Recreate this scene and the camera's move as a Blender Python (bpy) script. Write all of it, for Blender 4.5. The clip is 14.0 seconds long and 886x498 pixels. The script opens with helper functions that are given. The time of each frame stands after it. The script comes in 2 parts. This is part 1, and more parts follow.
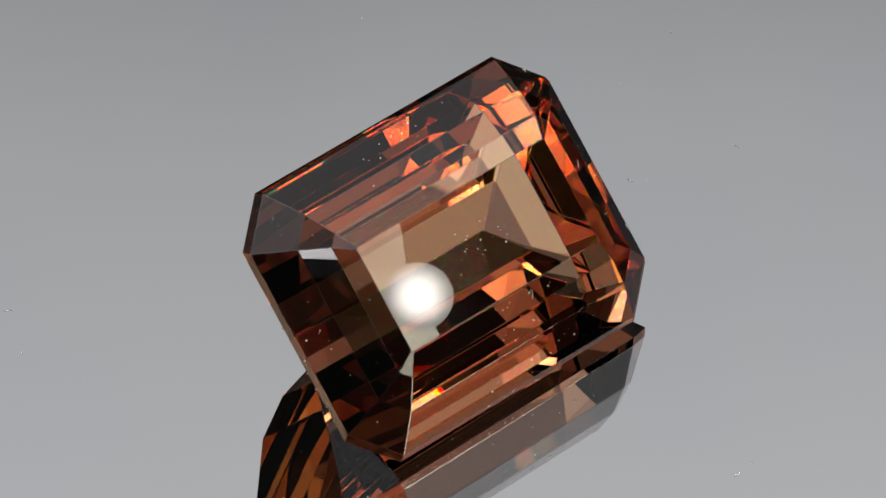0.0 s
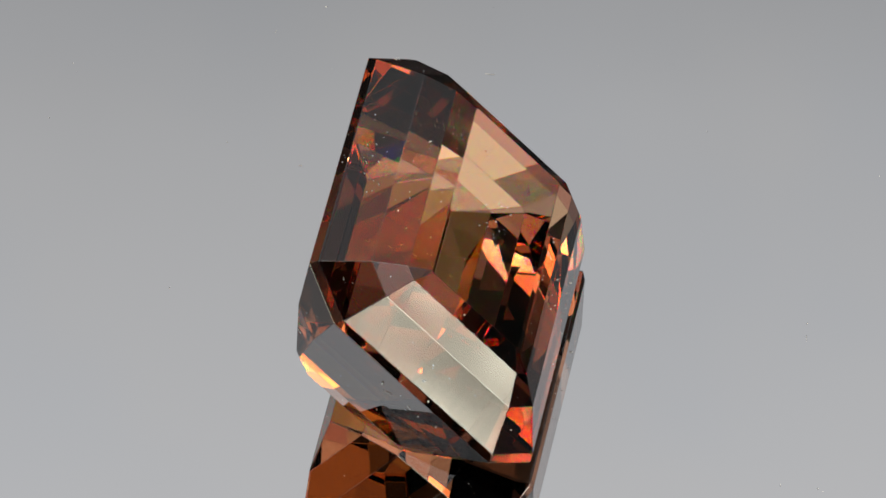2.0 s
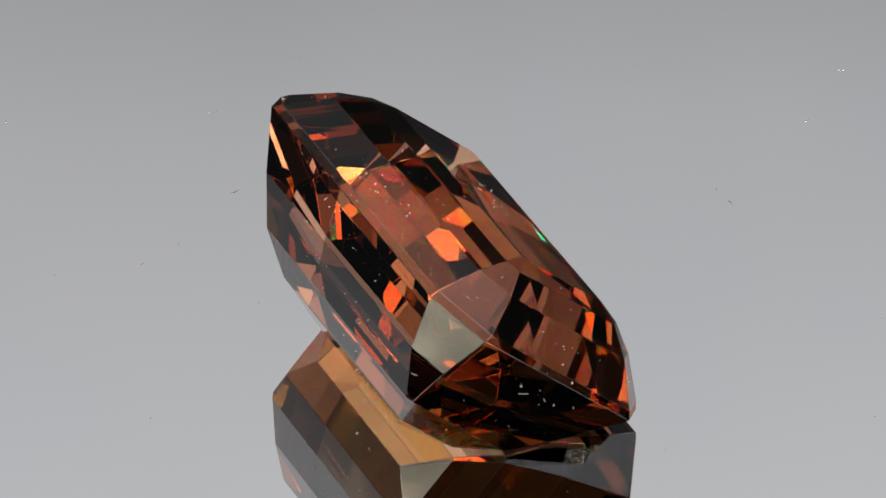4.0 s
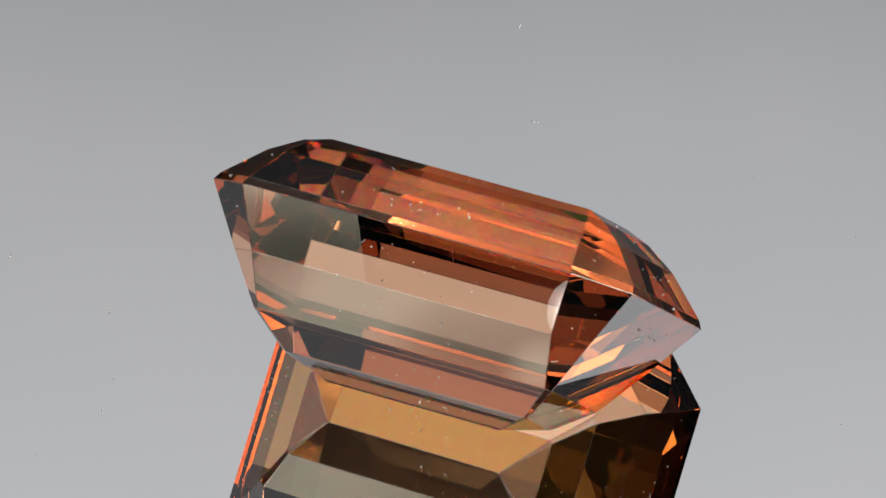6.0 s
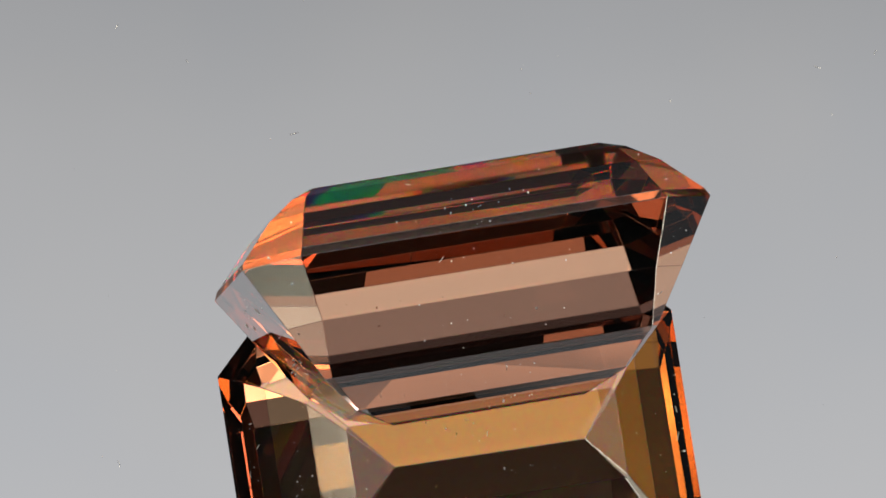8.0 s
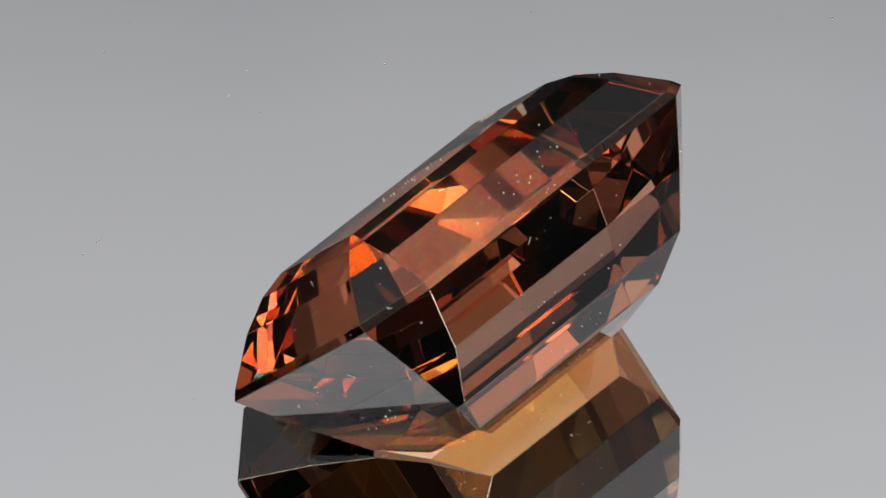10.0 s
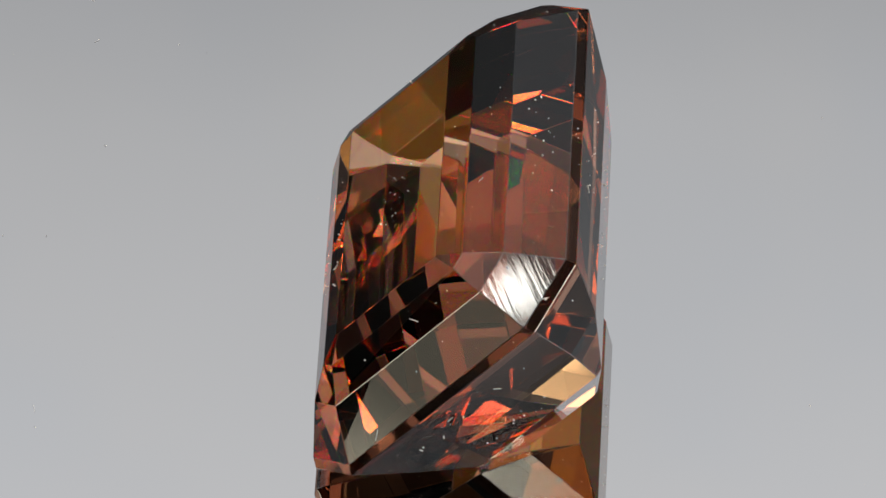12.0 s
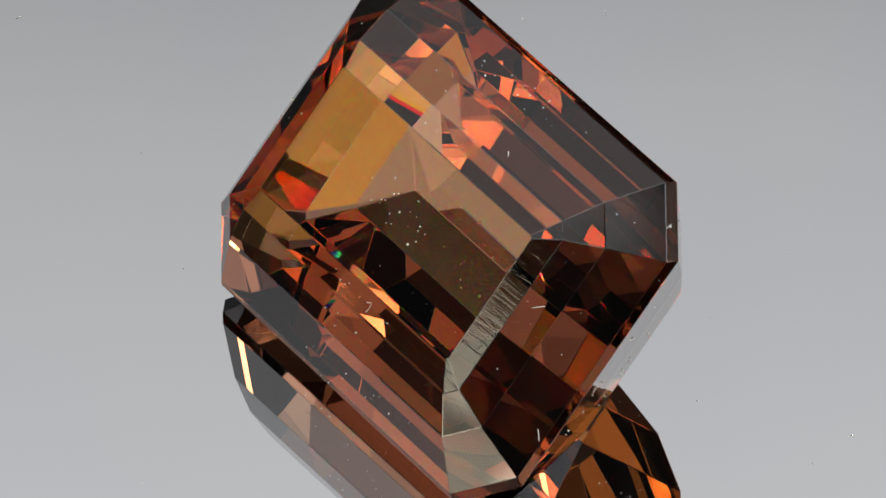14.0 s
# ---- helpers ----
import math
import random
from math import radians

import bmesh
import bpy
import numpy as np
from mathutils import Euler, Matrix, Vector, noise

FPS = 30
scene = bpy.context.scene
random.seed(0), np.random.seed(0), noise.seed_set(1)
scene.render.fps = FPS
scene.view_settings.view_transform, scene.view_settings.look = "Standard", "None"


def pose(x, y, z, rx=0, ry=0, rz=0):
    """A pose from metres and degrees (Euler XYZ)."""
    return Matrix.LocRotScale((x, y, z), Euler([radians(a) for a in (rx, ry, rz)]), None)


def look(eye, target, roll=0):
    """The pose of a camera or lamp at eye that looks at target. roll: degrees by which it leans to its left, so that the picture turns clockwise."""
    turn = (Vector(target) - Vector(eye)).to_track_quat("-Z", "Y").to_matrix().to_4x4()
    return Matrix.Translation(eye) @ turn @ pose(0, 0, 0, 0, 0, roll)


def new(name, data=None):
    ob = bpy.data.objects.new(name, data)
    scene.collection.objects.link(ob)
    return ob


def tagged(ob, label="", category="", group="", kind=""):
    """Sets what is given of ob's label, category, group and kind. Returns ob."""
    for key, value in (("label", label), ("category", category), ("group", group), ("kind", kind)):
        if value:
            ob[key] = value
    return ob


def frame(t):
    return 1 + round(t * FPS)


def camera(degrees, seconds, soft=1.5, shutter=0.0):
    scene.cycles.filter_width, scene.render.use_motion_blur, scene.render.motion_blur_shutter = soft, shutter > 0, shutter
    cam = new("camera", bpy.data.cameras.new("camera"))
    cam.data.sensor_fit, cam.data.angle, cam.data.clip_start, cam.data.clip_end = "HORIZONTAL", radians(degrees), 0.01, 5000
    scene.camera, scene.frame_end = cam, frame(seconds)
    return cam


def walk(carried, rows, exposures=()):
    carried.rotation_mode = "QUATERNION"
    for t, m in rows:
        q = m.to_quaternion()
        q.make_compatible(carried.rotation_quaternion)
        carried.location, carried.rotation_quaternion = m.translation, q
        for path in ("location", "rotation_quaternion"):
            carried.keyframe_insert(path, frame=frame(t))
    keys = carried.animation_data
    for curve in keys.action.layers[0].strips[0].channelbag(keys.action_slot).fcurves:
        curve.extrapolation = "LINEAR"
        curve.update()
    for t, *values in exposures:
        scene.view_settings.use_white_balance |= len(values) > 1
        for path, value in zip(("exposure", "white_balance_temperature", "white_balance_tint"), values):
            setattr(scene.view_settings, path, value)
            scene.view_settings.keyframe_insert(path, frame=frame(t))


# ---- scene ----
# ---- camera: a macro lens on a slider that creeps towards the stone ----
MM = 0.001
cam = camera(5.15, 14.0, soft=1.5)
ELEVATION = 40.21


def camera_row(t):
    u = (t - 7.5) / 7.0
    dist = 252.84 * MM * (1 - 0.125 * u + 0.008 * u * u)
    e = radians(ELEVATION)
    pan = 0.060 - 0.0210 * u
    pitch = 0.619 + 0.0351 * u
    m = pose(0, -dist * math.cos(e), dist * math.sin(e), 90 - ELEVATION + pitch, 0, pan)
    return (t, m @ pose(0, 0, 0, 0, 0, -1.045))


walk(cam, [camera_row(0.5 * i) for i in range(29)],
     exposures=[(0.0, -0.21), (1.5, -0.10), (3.0, -0.03), (7.5, 0.02), (8.2, 0.02), (10.4, -0.04), (11.2, 0.08), (14.0, 0.07)])

# ---- world: an almost dark studio ----
world = bpy.data.worlds.new("studio")
scene.world = world
world.use_nodes = True
world.node_tree.nodes["Background"].inputs[0].default_value = (0.9, 0.95, 1.0, 1)
world.node_tree.nodes["Background"].inputs[1].default_value = 0.02


# ---- materials ----
def material(name):
    m = bpy.data.materials.new(name)
    m.use_nodes = True
    n = m.node_tree.nodes
    for x in list(n):
        n.remove(x)
    out = n.new("ShaderNodeOutputMaterial")
    return m, n, m.node_tree.links, out


def principled(name, color, rough=0.5, metal=0.0, scale=200.0, vary=0.1, bump=0.02):
    m, n, l, out = material(name)
    b = n.new("ShaderNodeBsdfPrincipled")
    b.inputs["Roughness"].default_value = rough
    b.inputs["Metallic"].default_value = metal
    tc = n.new("ShaderNodeTexCoord")
    big = n.new("ShaderNodeTexNoise")
    big.inputs["Scale"].default_value = scale * 0.1
    fine = n.new("ShaderNodeTexNoise")
    fine.inputs["Scale"].default_value = scale
    fine.inputs["Detail"].default_value = 6
    add = n.new("ShaderNodeMath")
    add.operation = "ADD"
    l.new(tc.outputs["Object"], big.inputs["Vector"])
    l.new(tc.outputs["Object"], fine.inputs["Vector"])
    l.new(big.outputs["Fac"], add.inputs[0])
    l.new(fine.outputs["Fac"], add.inputs[1])
    ramp = n.new("ShaderNodeMapRange")
    ramp.inputs["From Min"].default_value = 0.6
    ramp.inputs["From Max"].default_value = 1.4
    ramp.inputs["To Min"].default_value = 1 - vary
    ramp.inputs["To Max"].default_value = 1 + vary
    l.new(add.outputs[0], ramp.inputs["Value"])
    hsv = n.new("ShaderNodeHueSaturation")
    hsv.inputs["Color"].default_value = (*color, 1)
    l.new(ramp.outputs["Result"], hsv.inputs["Value"])
    l.new(hsv.outputs["Color"], b.inputs["Base Color"])
    bp = n.new("ShaderNodeBump")
    bp.inputs["Strength"].default_value = bump
    bp.inputs["Distance"].default_value = 0.0005
    l.new(fine.outputs["Fac"], bp.inputs["Height"])
    l.new(bp.outputs["Normal"], b.inputs["Normal"])
    l.new(b.outputs[0], out.inputs["Surface"])
    return m


def gem_material(name, enter, scuffed=False, fire=False, edge=False, bounce=(0.83, 0.60, 0.48)):
    """Clear crystal: tinted where light enters and leaves, a little at each bounce inside."""
    m, n, l, out = material(name)
    ior = 1.62
    fres = n.new("ShaderNodeFresnel")
    fres.inputs["IOR"].default_value = ior

    def bend(color, index):
        b = n.new("ShaderNodeBsdfRefraction")
        b.inputs["Color"].default_value = (*color, 1)
        b.inputs["Roughness"].default_value = 0.0
        b.inputs["IOR"].default_value = index
        return b

    def plus(a, b):
        c = n.new("ShaderNodeAddShader")
        l.new(a.outputs[0], c.inputs[0])
        l.new(b.outputs[0], c.inputs[1])
        return c

    # the crown splits light into colours: blue bends more than red
    r, g, b = enter
    ref = bend(enter, ior)
    if fire:
        ref = plus(plus(bend((r, 0, 0), ior - 0.0025), bend((0, g, 0), ior)), bend((0, 0, b), ior + 0.0028))
    gl = n.new("ShaderNodeBsdfGlossy")
    gl.inputs["Roughness"].default_value = 0.14 if edge else 0.012 if scuffed else 0.0
    # full reflection happens only inside, where the crystal tints the light on its way
    inside = n.new("ShaderNodeMath")
    inside.operation = "GREATER_THAN"
    inside.inputs[1].default_value = 0.93
    l.new(fres.outputs[0], inside.inputs[0])
    tint = n.new("ShaderNodeMix")
    tint.data_type = "RGBA"
    tint.inputs[6].default_value = (1, 1, 1, 1)
    tint.inputs[7].default_value = (*bounce, 1)
    l.new(inside.outputs[0], tint.inputs[0])
    l.new(tint.outputs[2], gl.inputs["Color"])
    tc = n.new("ShaderNodeTexCoord")
    # two facets with coarse grinding marks left across them
    sp = n.new("ShaderNodeSeparateXYZ")
    l.new(tc.outputs["Object"], sp.inputs[0])

    def over(axis, limit, op):
        c = n.new("ShaderNodeMath")
        c.operation = op
        c.inputs[1].default_value = limit * MM
        l.new(sp.outputs[axis], c.inputs[0])
        return c

    def both(a, b, op="MULTIPLY"):
        c = n.new("ShaderNodeMath")
        c.operation = op
        l.new(a.outputs[0], c.inputs[0])
        l.new(b.outputs[0], c.inputs[1])
        return c

    worn = both(both(over("X", -3.72, "LESS_THAN"), over("Z", 1.585, "GREATER_THAN")),
                both(over("X", 5.02, "GREATER_THAN"), over("Z", 0.08, "GREATER_THAN")), "MAXIMUM")
    hm = n.new("ShaderNodeMapping")
    hm.inputs["Rotation"].default_value = (0.1, 0.0, 0.25)
    hm.inputs["Scale"].default_value = (700.0, 9000.0, 700.0)
    hn = n.new("ShaderNodeTexNoise")
    hn.inputs["Scale"].default_value = 1.0
    hn.inputs["Detail"].default_value = 4.0
    l.new(tc.outputs["Object"], hm.inputs["Vector"])
    l.new(hm.outputs[0], hn.inputs["Vector"])
    bp = n.new("ShaderNodeBump")
    bp.inputs["Strength"].default_value = 0.035
    bp.inputs["Distance"].default_value = 0.00001
    l.new(hn.outputs["Fac"], bp.inputs["Height"])
    if not scuffed:
        depth = n.new("ShaderNodeMath")
        depth.operation = "MULTIPLY"
        depth.inputs[1].default_value = 0.096
        l.new(worn.outputs[0], depth.inputs[0])
        l.new(depth.outputs[0], bp.inputs["Strength"])
    l.new(bp.outputs["Normal"], gl.inputs["Normal"])
    mix = n.new("ShaderNodeMixShader")
    l.new(fres.outputs[0], mix.inputs[0])
    if edge:
        # a rounded edge catches light from all around
        more = n.new("ShaderNodeMath")
        more.operation = "MAXIMUM"
        more.inputs[1].default_value = 0.13
        l.new(fres.outputs[0], more.inputs[0])
        l.new(more.outputs[0], mix.inputs[0])
    l.new(ref.outputs[0], mix.inputs[1])
    l.new(gl.outputs[0], mix.inputs[2])
    l.new(mix.outputs[0], out.inputs["Surface"])
    return m


def worn_material(name, rough, color):
    """The same crystal where it is ground but not polished."""
    m, n, l, out = material(name)
    g = n.new("ShaderNodeBsdfGlass")
    g.inputs["Color"].default_value = (*color, 1)
    g.inputs["Roughness"].default_value = rough
    g.inputs["IOR"].default_value = 1.62
    l.new(g.outputs[0], out.inputs["Surface"])
    return m


def mirror_material():
    m, n, l, out = material("mirror_silver")
    b = n.new("ShaderNodeBsdfPrincipled")
    b.inputs["Base Color"].default_value = (0.93, 0.93, 0.935, 1)
    b.inputs["Metallic"].default_value = 1.0
    b.inputs["Roughness"].default_value = 0.0
    l.new(b.outputs[0], out.inputs["Surface"])
    return m


def glow_material(name, color, strength, dip=0.0, scale=28.0, half=0.0, pitch=0.0, spot=3.0):
    """A glowing surface, a little uneven as a diffuser film is."""
    m, n, l, out = material(name)
    e = n.new("ShaderNodeEmission")
    e.inputs["Color"].default_value = (*color, 1)
    tc = n.new("ShaderNodeTexCoord")
    no = n.new("ShaderNodeTexNoise")
    no.inputs["Scale"].default_value = scale
    no.inputs["Detail"].default_value = 1.0
    l.new(tc.outputs["Object"], no.inputs["Vector"])
    r = n.new("ShaderNodeMapRange")
    r.interpolation_type = "SMOOTHSTEP"
    r.inputs["From Min"].default_value = 0.34
    r.inputs["From Max"].default_value = 0.68
    r.inputs["To Min"].default_value = strength * (1 - dip)
    r.inputs["To Max"].default_value = strength * (1 + dip)
    l.new(no.outputs["Fac"], r.inputs["Value"])
    l.new(r.outputs["Result"], e.inputs["Strength"])
    if pitch:
        # rows of diodes behind the film shine through it as soft spots, here more and there less
        v = n.new("ShaderNodeTexVoronoi")
        v.inputs["Scale"].default_value = 1 / pitch
        v.inputs["Randomness"].default_value = 0.45
        l.new(tc.outputs["Object"], v.inputs["Vector"])
        d = n.new("ShaderNodeMapRange")
        d.interpolation_type = "SMOOTHSTEP"
        d.inputs["From Min"].default_value = 0.46
        d.inputs["From Max"].default_value = 0.12
        d.inputs["To Max"].default_value = spot
        l.new(v.outputs["Distance"], d.inputs["Value"])
        g = n.new("ShaderNodeMath")
        g.operation = "MULTIPLY_ADD"
        l.new(d.outputs["Result"], g.inputs[0])
        l.new(r.outputs["Result"], g.inputs[1])
        l.new(r.outputs["Result"], g.inputs[2])
        l.new(g.outputs[0], e.inputs["Strength"])
    if half:
        # the glow is set to fade towards both ends
        sp = n.new("ShaderNodeSeparateXYZ")
        l.new(tc.outputs["Object"], sp.inputs[0])
        a = n.new("ShaderNodeMath")
        a.operation = "ABSOLUTE"
        l.new(sp.outputs["X"], a.inputs[0])
        f = n.new("ShaderNodeMapRange")
        f.interpolation_type = "SMOOTHSTEP"
        f.inputs["From Min"].default_value = half
        f.inputs["From Max"].default_value = half * 0.72
        l.new(a.outputs[0], f.inputs["Value"])
        p = n.new("ShaderNodeMath")
        p.operation = "MULTIPLY"
        l.new(f.outputs["Result"], p.inputs[0])
        l.new(r.outputs["Result"], p.inputs[1])
        l.new(p.outputs[0], e.inputs["Strength"])
    l.new(e.outputs[0], out.inputs["Surface"])
    return m


# per-facet tints: the crystal's own colour, with brightness of passing light put in
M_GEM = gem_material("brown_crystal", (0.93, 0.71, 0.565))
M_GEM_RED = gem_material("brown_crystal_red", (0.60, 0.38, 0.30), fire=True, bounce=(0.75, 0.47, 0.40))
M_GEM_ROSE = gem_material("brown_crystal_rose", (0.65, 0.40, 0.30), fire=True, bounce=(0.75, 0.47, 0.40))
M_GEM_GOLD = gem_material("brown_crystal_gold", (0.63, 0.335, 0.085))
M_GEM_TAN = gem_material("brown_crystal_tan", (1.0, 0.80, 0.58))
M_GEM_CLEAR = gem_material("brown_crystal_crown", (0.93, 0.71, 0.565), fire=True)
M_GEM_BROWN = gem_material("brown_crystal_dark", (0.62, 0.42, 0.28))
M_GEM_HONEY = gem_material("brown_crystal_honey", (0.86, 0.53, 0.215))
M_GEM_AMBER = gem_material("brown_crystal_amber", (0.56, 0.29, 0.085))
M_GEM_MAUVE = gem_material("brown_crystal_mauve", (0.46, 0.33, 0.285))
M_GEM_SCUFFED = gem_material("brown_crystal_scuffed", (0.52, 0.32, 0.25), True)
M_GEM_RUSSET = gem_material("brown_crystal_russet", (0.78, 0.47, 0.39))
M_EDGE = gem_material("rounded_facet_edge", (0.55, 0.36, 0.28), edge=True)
M_GIRDLE = worn_material("ground_girdle", 0.06, (0.60, 0.42, 0.35))
M_MIRROR = mirror_material()
M_BLACK = principled("black_fabric", (0.012, 0.012, 0.013), 0.8, 0, 400, 0.2, 0.2)
M_WALL = principled("grey_wall", (0.5, 0.5, 0.5), 0.9, 0, 40, 0.1, 0.1)
M_CEILING = principled("dark_ceiling", (0.09, 0.09, 0.09), 0.9, 0, 40, 0.1, 0.1)
M_TABLE = principled("dark_table", (0.04, 0.038, 0.036), 0.5, 0, 80, 0.2, 0.1)
M_PLATE = principled("turntable_plastic", (0.02, 0.02, 0.02), 0.35, 0, 500, 0.1, 0.05)
M_DUST = principled("lint", (0.8, 0.78, 0.76), 0.9, 0, 4000, 0.1, 0.0)


def dome_material():
    """Glow standing in for unseen surroundings: bright over the crown, fading to the rim."""
    m, n, l, out = material("dome_glow")
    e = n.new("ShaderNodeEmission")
    tc = n.new("ShaderNodeTexCoord")
    # broad cooler and warmer patches are put into the glow
    patch = n.new("ShaderNodeTexNoise")
    patch.inputs["Scale"].default_value = 48.0
    patch.inputs["Detail"].default_value = 2.0
    l.new(tc.outputs["Object"], patch.inputs["Vector"])
    hue = n.new("ShaderNodeValToRGB")
    hue.color_ramp.elements[0].position, hue.color_ramp.elements[0].color = 0.36, (0.950, 0.967, 1.0, 1)
    hue.color_ramp.elements[1].position, hue.color_ramp.elements[1].color = 0.60, (0.975, 0.98, 0.997, 1)
    l.new(patch.outputs["Fac"], hue.inputs["Fac"])
    l.new(hue.outputs["Color"], e.inputs["Color"])
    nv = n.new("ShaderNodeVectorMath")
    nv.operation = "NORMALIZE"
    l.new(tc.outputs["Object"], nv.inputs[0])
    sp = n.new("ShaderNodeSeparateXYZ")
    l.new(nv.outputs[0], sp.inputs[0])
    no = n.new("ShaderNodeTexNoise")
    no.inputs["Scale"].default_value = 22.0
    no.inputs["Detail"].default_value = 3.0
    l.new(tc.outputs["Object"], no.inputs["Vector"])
    wobble = n.new("ShaderNodeMath")
    wobble.operation = "MULTIPLY_ADD"
    wobble.inputs[1].default_value = 0.022
    l.new(no.outputs["Fac"], wobble.inputs[0])
    l.new(sp.outputs["Z"], wobble.inputs[2])
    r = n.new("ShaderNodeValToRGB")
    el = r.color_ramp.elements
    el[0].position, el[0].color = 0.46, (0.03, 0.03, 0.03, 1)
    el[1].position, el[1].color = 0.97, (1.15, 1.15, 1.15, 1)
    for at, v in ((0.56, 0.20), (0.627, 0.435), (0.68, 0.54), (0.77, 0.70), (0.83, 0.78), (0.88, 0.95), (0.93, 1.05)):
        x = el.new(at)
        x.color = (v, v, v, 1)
    l.new(wobble.outputs[0], r.inputs["Fac"])
    # the glow is raised on one side to brighten facets that mirror it
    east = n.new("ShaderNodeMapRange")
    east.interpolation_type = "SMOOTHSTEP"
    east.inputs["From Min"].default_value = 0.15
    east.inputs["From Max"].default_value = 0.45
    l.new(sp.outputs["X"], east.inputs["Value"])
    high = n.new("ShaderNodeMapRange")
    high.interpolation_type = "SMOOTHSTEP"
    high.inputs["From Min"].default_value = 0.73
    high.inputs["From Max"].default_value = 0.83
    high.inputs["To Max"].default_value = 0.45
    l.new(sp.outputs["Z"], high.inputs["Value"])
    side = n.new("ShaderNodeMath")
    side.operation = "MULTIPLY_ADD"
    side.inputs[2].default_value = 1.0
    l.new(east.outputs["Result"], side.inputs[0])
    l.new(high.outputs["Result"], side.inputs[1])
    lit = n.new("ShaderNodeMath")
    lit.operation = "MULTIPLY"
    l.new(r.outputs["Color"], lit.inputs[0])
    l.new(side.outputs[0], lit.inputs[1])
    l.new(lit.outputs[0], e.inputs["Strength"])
    l.new(e.outputs[0], out.inputs["Surface"])
    return m


LED_RADIUS = 0.0020


def led_material(name, hot, rim):
    """A lens over a diode: hot in the middle, soft towards its rim."""
    m, n, l, out = material(name)
    e = n.new("ShaderNodeEmission")
    e.inputs["Color"].default_value = (1.0, 0.97, 0.90, 1)
    tc = n.new("ShaderNodeTexCoord")
    ln = n.new("ShaderNodeVectorMath")
    ln.operation = "LENGTH"
    l.new(tc.outputs["Object"], ln.inputs[0])
    r = n.new("ShaderNodeMapRange")
    r.interpolation_type = "SMOOTHSTEP"
    r.inputs["From Min"].default_value = 0.0005
    r.inputs["From Max"].default_value = LED_RADIUS
    r.inputs["To Min"].default_value = hot
    r.inputs["To Max"].default_value = rim
    l.new(ln.outputs["Value"], r.inputs["Value"])
    l.new(r.outputs["Result"], e.inputs["Strength"])
    l.new(e.outputs[0], out.inputs["Surface"])
    return m


M_GLOW = glow_material("diffuser_film", (1.0, 0.93, 0.74), 6.0, 0.5, 70.0, pitch=0.0085, spot=1.8)
M_LOW_GLOW = glow_material("low_glow_film", (1.0, 0.94, 0.78), 1.4, 0.4, 60.0)
M_OVERHEAD = glow_material("overhead_film", (1.0, 0.96, 0.93), 0.4, 0.5, 52.0, pitch=0.012, spot=1.2)
M_FRONT = glow_material("front_film", (1.0, 0.95, 0.98), 8.5, 0.5, 60.0, 0.060)
M_LED = led_material("led_lens", 24.0, 5.0)
M_LED_FAR = led_material("led_lens_over_dim_film", 24.0, 3.6)
M_LED_RING = led_material("ring_led_lens", 24.0, 0.8)
M_GLOW_DIM = glow_material("dim_diffuser_film", (1.0, 0.92, 0.70), 2.5, 0.6, 70.0, pitch=0.0075, spot=4.0)
M_DOME = dome_material()


# ---- helpers of this scene ----
def mesh_of(name, bm, mat):
    me = bpy.data.meshes.new(name)
    bm.to_mesh(me)
    bm.free()
    me.materials.append(mat)
    return me


def part(name, bm, mat, parent=None, label=""):
    ob = new(name, mesh_of(name, bm, mat))
    ob.parent = parent
    if label:
        ob["label"] = label
    return ob


def box(bm, x0, x1, y0, y1, z0, z1, bevel=0.0):
    made = bmesh.ops.create_cube(bm, size=1.0)["verts"]
    for v in made:
        v.co = Vector(((x0 + x1) / 2 + v.co.x * (x1 - x0), (y0 + y1) / 2 + v.co.y * (y1 - y0), (z0 + z1) / 2 + v.co.z * (z1 - z0)))
    if bevel:
        edges = list({e for v in made for e in v.link_edges})
        bmesh.ops.bevel(bm, geom=edges, offset=bevel, segments=2, affect="EDGES", profile=0.5)
    return bm


def disc(bm, r, z0, z1, seg=96, bevel=0.0):
    made = bmesh.ops.create_cone(bm, cap_ends=True, segments=seg, radius1=r, radius2=r, depth=z1 - z0)["verts"]
    for v in made:
        v.co.z += (z0 + z1) / 2
    if bevel:
        edges = [e for e in {e for v in made for e in v.link_edges} if abs(e.verts[0].co.z - e.verts[1].co.z) < 1e-7]
        bmesh.ops.bevel(bm, geom=edges, offset=bevel, segments=2, affect="EDGES", profile=0.5)
    return bm


# ---- the room ----
def build_room():
    # unseen shell; its size and tones set how dark the facets' reflections get
    spans = {
        "floor": (-0.8, 0.8, -0.8, 0.8, -0.80, -0.75),
        "wall_north": (-0.8, 0.8, 0.8, 0.86, -0.75, 0.9),
        "wall_south": (-0.8, 0.8, -0.86, -0.8, -0.75, 0.9),
        "wall_east": (0.8, 0.86, -0.86, 0.86, -0.75, 0.9),
        "wall_west": (-0.86, -0.8, -0.86, 0.86, -0.75, 0.9),
        "ceiling": (-0.86, 0.86, -0.86, 0.86, 0.9, 0.96),
    }
    for name, s in spans.items():
        ob = part(name, box(bmesh.new(), *s), M_CEILING if name == "ceiling" else M_WALL)
        tagged(ob, "unseen dark grey matt ceiling closing the set" if name == "ceiling" else "unseen plain grey matt surface closing the set", name.split("_")[0], kind="structure")


def build_table():
    t = new("table")
    tagged(t, "dark plain table that carries the turntable", "table")
    part("tabletop", box(bmesh.new(), -0.55, 0.55, -0.40, 0.55, -0.047, -0.022, 0.003), M_TABLE, t)
    for x in (-0.5, 0.5):
        for y in (-0.35, 0.5):
            part("leg", box(bmesh.new(), x - 0.02, x + 0.02, y - 0.02, y + 0.02, -0.75, -0.047, 0.002), M_TABLE, t)


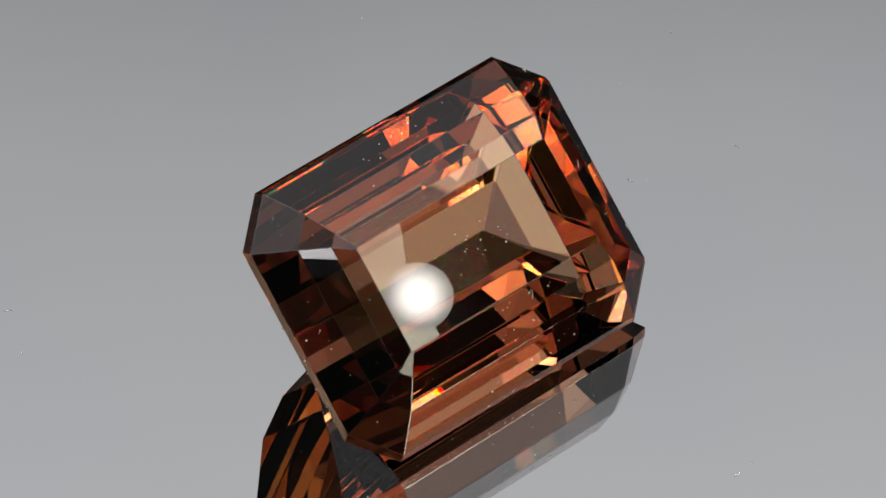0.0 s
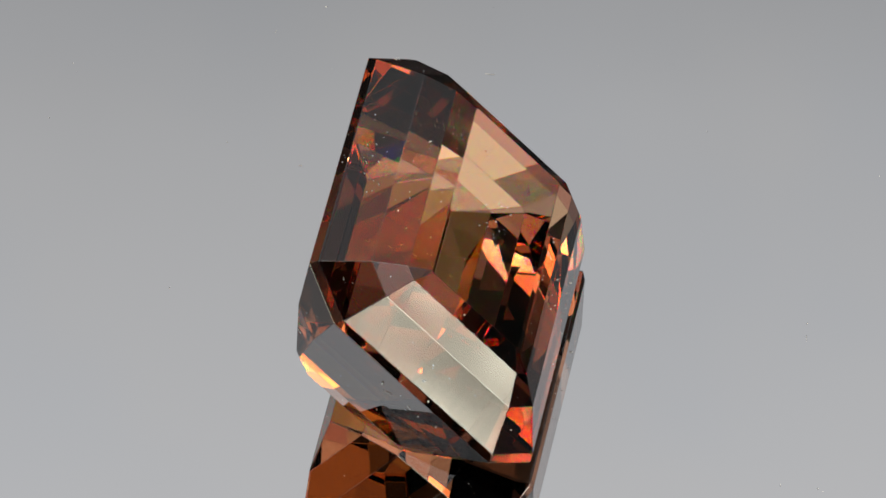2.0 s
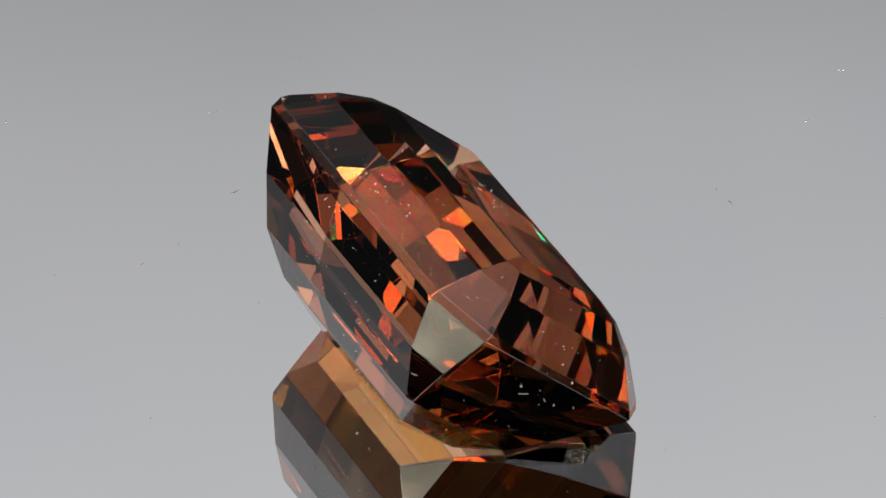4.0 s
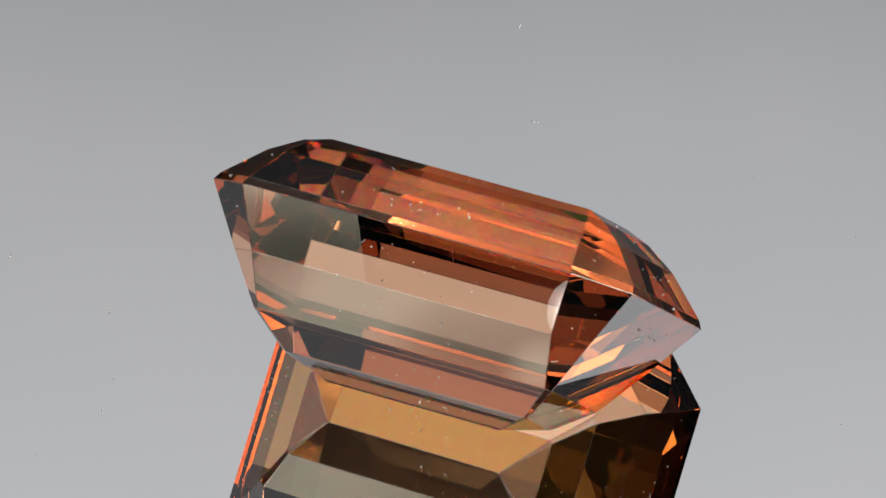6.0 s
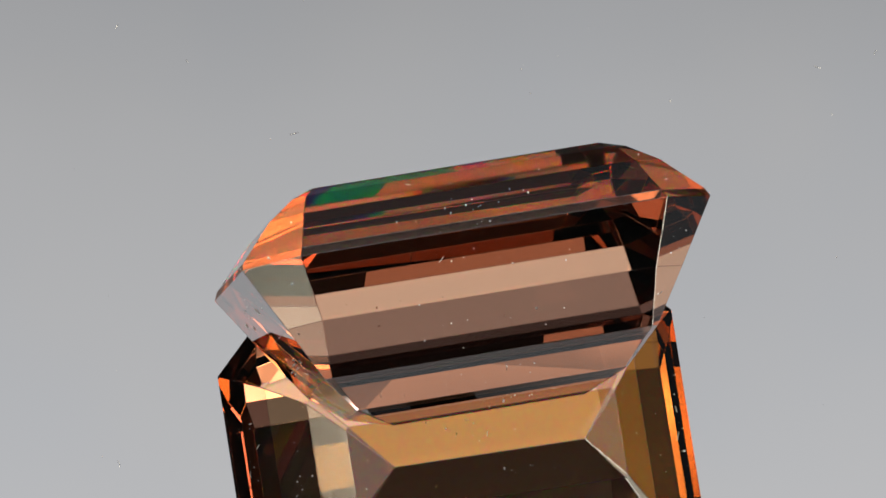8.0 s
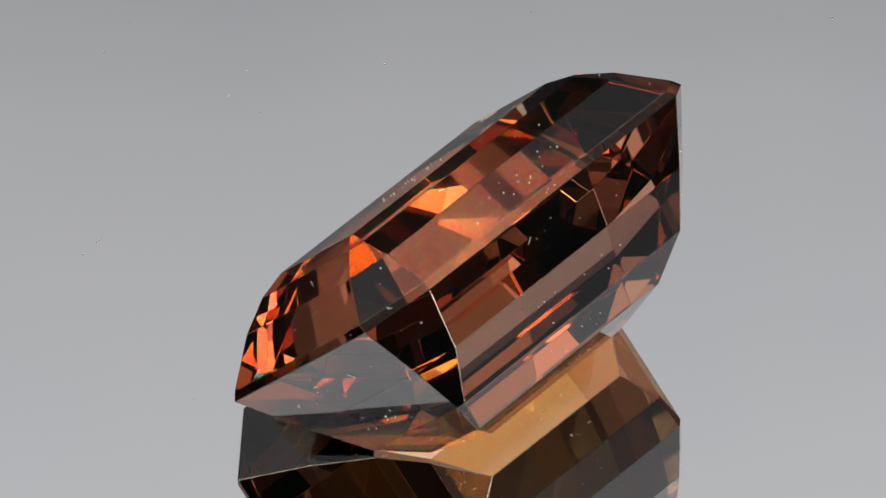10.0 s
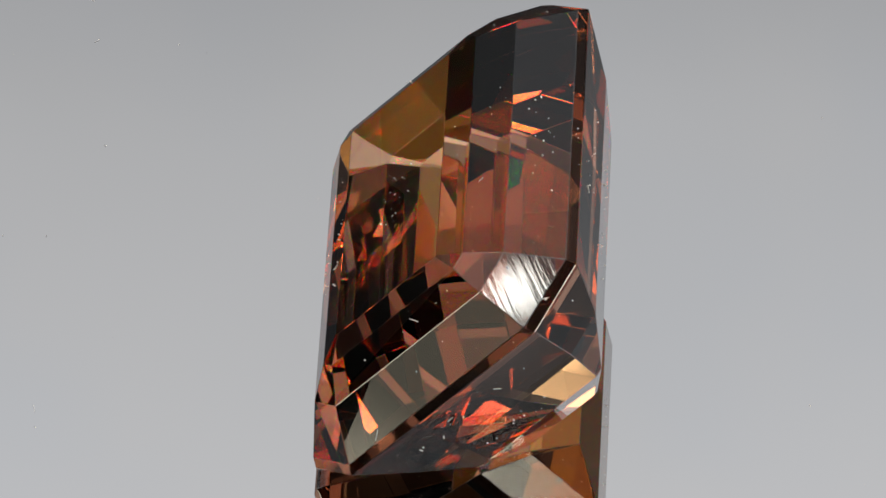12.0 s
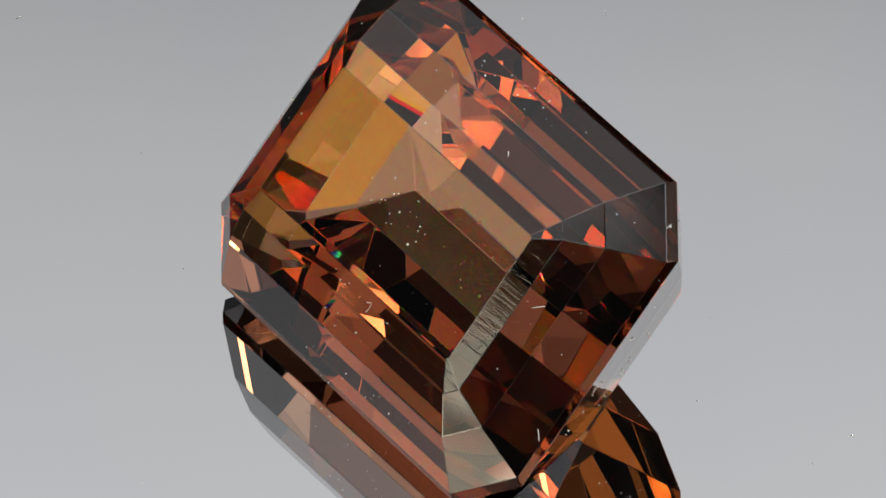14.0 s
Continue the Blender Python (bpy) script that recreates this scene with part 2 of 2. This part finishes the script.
def build_dome():
    """An added dome that glows by itself, brightest at its crown, fading to its rim. Open at the front for the camera.
    """
    root = new("glow_dome")
    tagged(root, "added glowing dome on thin poles, standing in for unseen surroundings", "light diffuser")
    bm = bmesh.new()
    r, cols, rows = 0.45, 60, 24
    grid = []
    for j in range(rows + 1):
        el = radians(23 + (89 - 23) * j / rows)
        line = []
        for i in range(cols + 1):
            az = radians(-150 + 300 * i / cols)
            line.append(bm.verts.new((r * math.sin(az) * math.cos(el), r * math.cos(az) * math.cos(el), r * math.sin(el))))
        grid.append(line)
    for j in range(rows):
        for i in range(cols):
            bm.faces.new((grid[j][i], grid[j + 1][i], grid[j + 1][i + 1], grid[j][i + 1]))
    bmesh.ops.recalc_face_normals(bm, faces=bm.faces)
    bmesh.ops.solidify(bm, geom=bm.faces[:], thickness=0.0008)
    for f in bm.faces:
        f.smooth = True
    part("glow_shell", bm, M_DOME, root, "white shell that glows by itself")
    # an added glowing strip above the camera brightens facets that face it
    bm = bmesh.new()
    lines = []
    for e in (50, 52, 54, 57):
        e = radians(e)
        lines.append([bm.verts.new((r * math.sin(a) * math.cos(e), r * math.cos(a) * math.cos(e), r * math.sin(e)))
                      for a in (radians(150.3 + 59.4 * i / 12) for i in range(13))])
    for x, y in zip(lines, lines[1:]):
        for i in range(12):
            bm.faces.new((x[i], y[i], y[i + 1], x[i + 1]))
    bmesh.ops.recalc_face_normals(bm, faces=bm.faces)
    bmesh.ops.solidify(bm, geom=bm.faces[:], thickness=0.0008)
    part("front_glow", bm, M_DOME, root, "added glowing strip over the open front")
    el = radians(23)
    for a in (-150, -50, 50, 150):
        at = Vector((math.sin(radians(a)), math.cos(radians(a)), 0)) * r * math.cos(el)
        bm = disc(bmesh.new(), 0.003, -0.022, r * math.sin(el), 12)
        for v in bm.verts:
            v.co += at
        part("pole", bm, M_BLACK, root)


LAMP_AZ, LAMP_EL, LAMP_DIST = 115.0, 24.0, 0.27


def prism(corners, z0, z1):
    """A flat plate over the given outline."""
    bm = bmesh.new()
    a = [bm.verts.new((x, y, z0)) for x, y in corners]
    b = [bm.verts.new((x, y, z1)) for x, y in corners]
    bm.faces.new(a)
    bm.faces.new(b[::-1])
    for i in range(len(a)):
        j = (i + 1) % len(a)
        bm.faces.new((a[i], b[i], b[j], a[j]))
    bmesh.ops.recalc_face_normals(bm, faces=bm.faces)
    return bm


def led_mesh(mat):
    """A flat round lens."""
    bm = bmesh.new()
    bmesh.ops.create_uvsphere(bm, u_segments=24, v_segments=8, radius=LED_RADIUS)
    for v in bm.verts:
        v.co.z *= 0.12
    for f in bm.faces:
        f.smooth = True
    return mesh_of("led", bm, mat)


def build_led_panel(side):
    az, el = radians(LAMP_AZ) * side, radians(LAMP_EL)
    eye = Vector((math.sin(az) * math.cos(el), math.cos(az) * math.cos(el), math.sin(el))) * LAMP_DIST
    root = new("led_panel")
    root.matrix_world = look(eye, (0, 0, 0))
    tagged(root, "black LED panel lamp with bright bulbs over a warm film", "studio lamp", group="lamps beside the mirror")
    # film outlines, shaped so that their reflections fit the camera's view
    if side > 0:
        film = [(0.020, -0.066), (0.060, 0.050), (0.068, 0.060), (-0.020, 0.052), (-0.060, 0.0445), (-0.106, 0.044), (-0.148, -0.066)]
        shade = [(0.096, -0.074), (0.082, 0.074), (-0.120, 0.074), (-0.168, -0.074)]
    else:
        film = [(0.088, -0.088), (0.056, 0.046), (0.004, 0.0435), (-0.004, 0.051), (-0.060, 0.055), (-0.108, 0.060), (-0.104, 0.040), (-0.080, -0.088)]
        shade = [(0.096, -0.095), (0.076, 0.074), (-0.122, 0.074), (-0.100, -0.095)]
    part("housing", prism([(x * side, y) for x, y in shade], 0.0, 0.022), M_BLACK, root, "black housing")
    part("diffuser", prism([(x * side, y) for x, y in film], -0.0015, 0.0), M_GLOW if side > 0 else M_GLOW_DIM, root, "warm glowing film")
    if side < 0:
        # an added glow low down, for the dim reflection on the end facets
        low_glow = [(-0.083, -0.070), (-0.083, -0.049), (-0.190, -0.046), (-0.205, -0.070)]
        part("low_glow", prism([(x * side, y) for x, y in low_glow], -0.0015, 0.0), M_LOW_GLOW, root, "added dim glowing strip beside the lower edge")
    led = led_mesh(M_LED if side > 0 else M_LED_FAR)
    edge, even, odd, count = (0.0817, 0.0410, 0.0702, 8) if side > 0 else (0.0770, 0.0483, 0.0597, 9)
    spots = [(edge - 0.0223 * i, (odd if i % 2 else even) - 0.0215 * j) for i in range(count) for j in range(i % 2, 5, 2)]
    spots += [(-0.0403, -0.0606), (-0.0270, 0.0395), (0.0550, 0.0537)] if side > 0 else [(-0.0230, 0.0450)]
    for x, y in spots:
        ob = new("led", led)
        ob.parent = root
        ob.location = (side * x, y, -0.0025)
    inv = root.matrix_world.inverted()
    foot = Vector((eye.x, eye.y, 0)) * 1.13
    bm = disc(bmesh.new(), 0.006, -0.022, eye.z, 24)
    for v in bm.verts:
        v.co = inv @ (v.co + foot)
    part("pole", bm, M_BLACK, root)
    bm = disc(bmesh.new(), 0.05, -0.022, -0.012, 48, 0.002)
    for v in bm.verts:
        v.co = inv @ (v.co + foot)
    part("base_plate", bm, M_BLACK, root)


def build_front_lamp():
    """A slim bar lamp under the lens."""
    root = new("front_lamp")
    root.matrix_world = look((0, -0.236, 0.131), (0, 0, 0))
    tagged(root, "slim white bar lamp on a thin stand", "studio lamp")
    part("housing", box(bmesh.new(), -0.066, 0.068, 0.005, 0.019, 0.0, 0.015, 0.002), M_BLACK, root, "black housing")
    bow = [(-0.060, 0.0095), (-0.020, 0.0080), (0.025, 0.0080), (0.062, 0.0095), (0.062, 0.0155), (0.035, 0.0128), (-0.025, 0.0124), (-0.060, 0.0155)]
    part("diffuser", prism(bow, -0.0012, 0.0), M_FRONT, root, "white glowing film")
    inv = root.matrix_world.inverted()
    bm = disc(bmesh.new(), 0.004, -0.022, 0.125, 16)
    for v in bm.verts:
        v.co = inv @ (v.co + Vector((0.036, -0.252, 0)))
    part("pole", bm, M_BLACK, root)
    bm = disc(bmesh.new(), 0.03, -0.022, -0.014, 40, 0.002)
    for v in bm.verts:
        v.co = inv @ (v.co + Vector((0.036, -0.252, 0)))
    part("base_plate", bm, M_BLACK, root)


def arc_plate(r0, r1, a0, a1, z0, z1, steps=48):
    """A flat plate that follows an arc; angles in degrees, clockwise from the far side."""
    bm = bmesh.new()
    rows = []
    for i in range(steps + 1):
        a = radians(a0 + (a1 - a0) * i / steps)
        s, c = math.sin(a), math.cos(a)
        rows.append([bm.verts.new((r * s, r * c, z)) for r, z in ((r0, z0), (r1, z0), (r1, z1), (r0, z1))])
    for x, y in zip(rows, rows[1:]):
        for i in range(4):
            bm.faces.new((x[i], x[(i + 1) % 4], y[(i + 1) % 4], y[i]))
    bm.faces.new(rows[0])
    bm.faces.new(rows[-1])
    bmesh.ops.recalc_face_normals(bm, faces=bm.faces)
    return bm


def build_overhead_lamp():
    """An open ring lamp that hangs from the ceiling under the crown of the dome."""
    root = new("overhead_lamp")
    root.location = (0, 0, 0.40)
    tagged(root, "open black ring lamp with white bulbs hanging from the ceiling", "studio lamp")
    part("housing", arc_plate(0.070, 0.182, 22, 254, 0.0, 0.014), M_BLACK, root, "black housing")
    for a0, a1 in ((24, 140), (196, 252)):
        part("diffuser", arc_plate(0.074, 0.178, a0, a1, -0.0012, 0.0), M_OVERHEAD, root, "white glowing film")
    led = led_mesh(M_LED_RING)
    for a, r in [(a, 0.126) for a in range(202, 244, 6)] + [(249, 0.169)]:
        ob = new("led", led)
        ob.parent = root
        ob.scale = (1.3, 1.3, 1.3)
        ob.location = (r * math.sin(radians(a)), r * math.cos(radians(a)), -0.0022)
    for a in (90, 162, 234):
        bm = disc(bmesh.new(), 0.002, 0.014, 0.5, 10)
        for v in bm.verts:
            v.co += Vector((math.sin(radians(a)), math.cos(radians(a)), 0)) * 0.134
        part("rod", bm, M_BLACK, root)


# ---- dust: specks and short fibres of lint ----
def speck(bm, at, r, rng):
    made = bmesh.ops.create_icosphere(bm, subdivisions=1, radius=r)["verts"]
    k = [rng.uniform(0.6, 1.4) for _ in range(3)]
    for v in made:
        v.co = Vector((v.co.x * k[0], v.co.y * k[1], v.co.z * k[2])) + at


def fibre(bm, at, u, w, length, r, rng):
    """A thin bent thread in the plane of u and w."""
    bend, turn = rng.uniform(-0.9, 0.9), rng.uniform(0, 6.28)
    p, a, rows, steps = at.copy(), turn, [], 7
    for i in range(steps + 1):
        d = u * math.cos(a) + w * math.sin(a)
        side = d.cross(u.cross(w))
        up = u.cross(w)
        rr = r * (0.5 if i in (0, steps) else 1.0)
        rows.append([bm.verts.new(p + (side * math.cos(q) + up * math.sin(q)) * rr) for q in (0, 1.57, 3.14, 4.71)])
        p = p + d * (length / steps)
        a += bend / steps
    for x, y in zip(rows, rows[1:]):
        for i in range(4):
            bm.faces.new((x[i], x[(i + 1) % 4], y[(i + 1) % 4], y[i]))
    bm.faces.new(rows[0])
    bm.faces.new(rows[-1])


def add_dust(root, faces, specks, fibres, seed):
    rng = random.Random(seed)
    areas = [f.calc_area() for f in faces]
    bm = bmesh.new()
    for k in range(specks + fibres):
        f = rng.choices(faces, areas)[0]
        ws = [rng.random() + 0.05 for _ in f.verts]
        at = sum((v.co * w for v, w in zip(f.verts, ws)), Vector()) / sum(ws)
        u = (f.verts[1].co - f.verts[0].co).normalized()
        w = f.normal.cross(u)
        if k < specks:
            r = MM * 0.012 * math.exp(rng.gauss(0, 0.45))
            speck(bm, at + f.normal * r * 0.8, r, rng)
        else:
            fibre(bm, at + f.normal * 0.011 * MM, u, w, rng.uniform(0.12, 0.3) * MM, 0.009 * MM, rng)
    tagged(part("dust", bm, M_DUST, root, "white specks and fibres of lint"), kind="stuff")


# ---- the turntable with its round mirror ----
def build_turntable():
    root = new("mirror_turntable")
    tagged(root, "round silver mirror on a black turning plate", "mirror")
    part("mirror", disc(bmesh.new(), 0.07, -0.003, 0.0, 128, 0.0003), M_MIRROR, root, "dust-flecked round mirror")
    part("plate", disc(bmesh.new(), 0.074, -0.022, -0.003, 128, 0.001), M_PLATE, root, "black plastic plate")
    rng = random.Random(11)
    bm = bmesh.new()
    for k in range(150):
        a, d = rng.uniform(0, 6.283), 24 * MM * math.sqrt(rng.random())
        at = Vector((math.cos(a) * d, math.sin(a) * d, 0))
        if k < 128:
            r = MM * 0.008 * math.exp(rng.gauss(0, 0.5))
            speck(bm, at + Vector((0, 0, r * 0.8)), r, rng)
        else:
            fibre(bm, at + Vector((0, 0, 0.009 * MM)), Vector((1, 0, 0)), Vector((0, 1, 0)), rng.uniform(0.1, 0.3) * MM, 0.007 * MM, rng)
    tagged(part("dust", bm, M_DUST, root, "white specks and fibres of lint"), kind="stuff")
    return root


# ---- the stone: a step-cut octagon, in millimetres in its own axes ----
TILT, LEAN, YAW, STONE = 46.22, -0.563, 2.682, (0.230, -0.008, 3.628)


def ring(a, b_low, b_high, c, z):
    """Eight corners of a cut-cornered rectangle."""
    return [(a, -(b_low - c), z), (a - c, -b_low, z), (-(a - c), -b_low, z), (-a, -(b_low - c), z),
            (-a, b_high - c, z), (-(a - c), b_high, z), (a - c, b_high, z), (a, b_high - c, z)]


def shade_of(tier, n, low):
    """Which tint a facet gets, passing light and shade included: red at the crown's ends, golden at one end of the
    pavilion.
    """
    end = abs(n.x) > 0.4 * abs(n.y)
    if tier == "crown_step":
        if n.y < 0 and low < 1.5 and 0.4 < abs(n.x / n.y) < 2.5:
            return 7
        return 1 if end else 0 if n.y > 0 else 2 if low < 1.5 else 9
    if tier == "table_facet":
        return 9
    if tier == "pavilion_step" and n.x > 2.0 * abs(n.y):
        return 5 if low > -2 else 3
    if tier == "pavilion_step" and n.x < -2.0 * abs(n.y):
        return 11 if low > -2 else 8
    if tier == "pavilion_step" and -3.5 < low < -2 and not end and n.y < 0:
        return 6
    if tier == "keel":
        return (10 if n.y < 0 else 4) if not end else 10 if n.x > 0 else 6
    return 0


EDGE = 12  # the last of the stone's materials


def build_stone():
    rings = [
        ring(3.705, 1.704, 1.704, 0.06, 1.808),    # table
        ring(4.275, 2.371, 2.371, 0.312, 1.577),   # first step of the crown
        ring(5.003, 3.222, 3.222, 0.774, 1.063),   # second step
        ring(5.890, 4.285, 4.285, 1.324, 0.110),   # girdle, above
        ring(5.976, 4.423, 4.423, 1.320, -0.110),  # girdle, below
        ring(5.053, 3.388, 3.330, 0.793, -1.680),  # first step of the pavilion
        ring(4.258, 2.178, 2.070, 0.15, -3.013),   # second step
        ring(3.488, 1.149, 1.149, 0.075, -3.823),  # third step
    ]
    bm = bmesh.new()
    vs = [[bm.verts.new(Vector(p) * MM) for p in r] for r in rings]
    keel = [bm.verts.new(Vector((x, -0.042, z)) * MM) for x, z in ((-2.465, -4.256), (2.465, -4.256))]
    bm.faces.new(vs[0])
    for r, s in zip(vs, vs[1:]):
        for i in range(8):
            j = (i + 1) % 8
            bm.faces.new((r[i], s[i], s[j], r[j]))
    p = vs[-1]
    km, kp = keel
    for f in ((p[0], kp, p[1]), (p[1], kp, km, p[2]), (p[2], km, p[3]), (p[3], km, p[4]), (p[4], km, p[5]),
              (p[5], km, kp, p[6]), (p[6], kp, p[7]), (p[7], kp, p[0])):
        bm.faces.new(f)
    bmesh.ops.recalc_face_normals(bm, faces=bm.faces)
    bmesh.ops.bevel(bm, geom=bm.edges[:], offset=0.013 * MM, segments=1, affect="EDGES", profile=0.5, material=EDGE)
    for f in bm.faces:
        f.smooth = False
    root = new("gemstone")
    tiers = (("table_facet", 1.8075, 9), ("crown_step", 1.577, 1.8075), ("crown_step", 1.063, 1.577), ("crown_step", 0.106, 1.063),
             ("girdle", -0.106, 0.106), ("pavilion_step", -1.680, -0.106), ("pavilion_step", -3.013, -1.680),
             ("pavilion_step", -3.823, -3.013), ("keel", -9, -3.823))
    for name, low, high in tiers:
        b = bm.copy()
        bmesh.ops.delete(b, geom=[f for f in b.faces if not low * MM < f.calc_center_median().z <= high * MM], context="FACES")
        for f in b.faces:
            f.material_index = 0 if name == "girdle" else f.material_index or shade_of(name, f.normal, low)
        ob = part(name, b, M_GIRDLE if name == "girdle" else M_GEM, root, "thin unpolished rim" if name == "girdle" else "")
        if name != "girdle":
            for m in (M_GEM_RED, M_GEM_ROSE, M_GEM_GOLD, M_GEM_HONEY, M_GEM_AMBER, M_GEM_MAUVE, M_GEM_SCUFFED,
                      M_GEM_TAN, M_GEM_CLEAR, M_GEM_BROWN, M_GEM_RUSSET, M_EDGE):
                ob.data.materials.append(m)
    add_dust(root, [f for f in bm.faces if f.calc_area() > 2e-7], 260, 16, 5)
    bm.free()
    return tagged(root, "reddish brown step-cut octagonal gemstone lying on the mirror", "gemstone")


build_room()
build_table()
build_dome()
build_led_panel(1)
build_led_panel(-1)
build_overhead_lamp()
build_front_lamp()
turntable = build_turntable()
stone = build_stone()


def turn_of(t):
    return YAW + 18.735 * (t - 7.5)


def motions():
    times = [0.5 * i for i in range(29)]
    rest = pose(STONE[0] * MM, STONE[1] * MM, STONE[2] * MM) @ pose(0, 0, 0, 0, LEAN, 0) @ pose(0, 0, 0, -TILT, 0, 0)
    walk(turntable, [(t, pose(0, 0, 0, 0, 0, turn_of(t))) for t in times])
    walk(stone, [(t, pose(0, 0, 0, 0, 0, turn_of(t)) @ rest) for t in times])


motions()
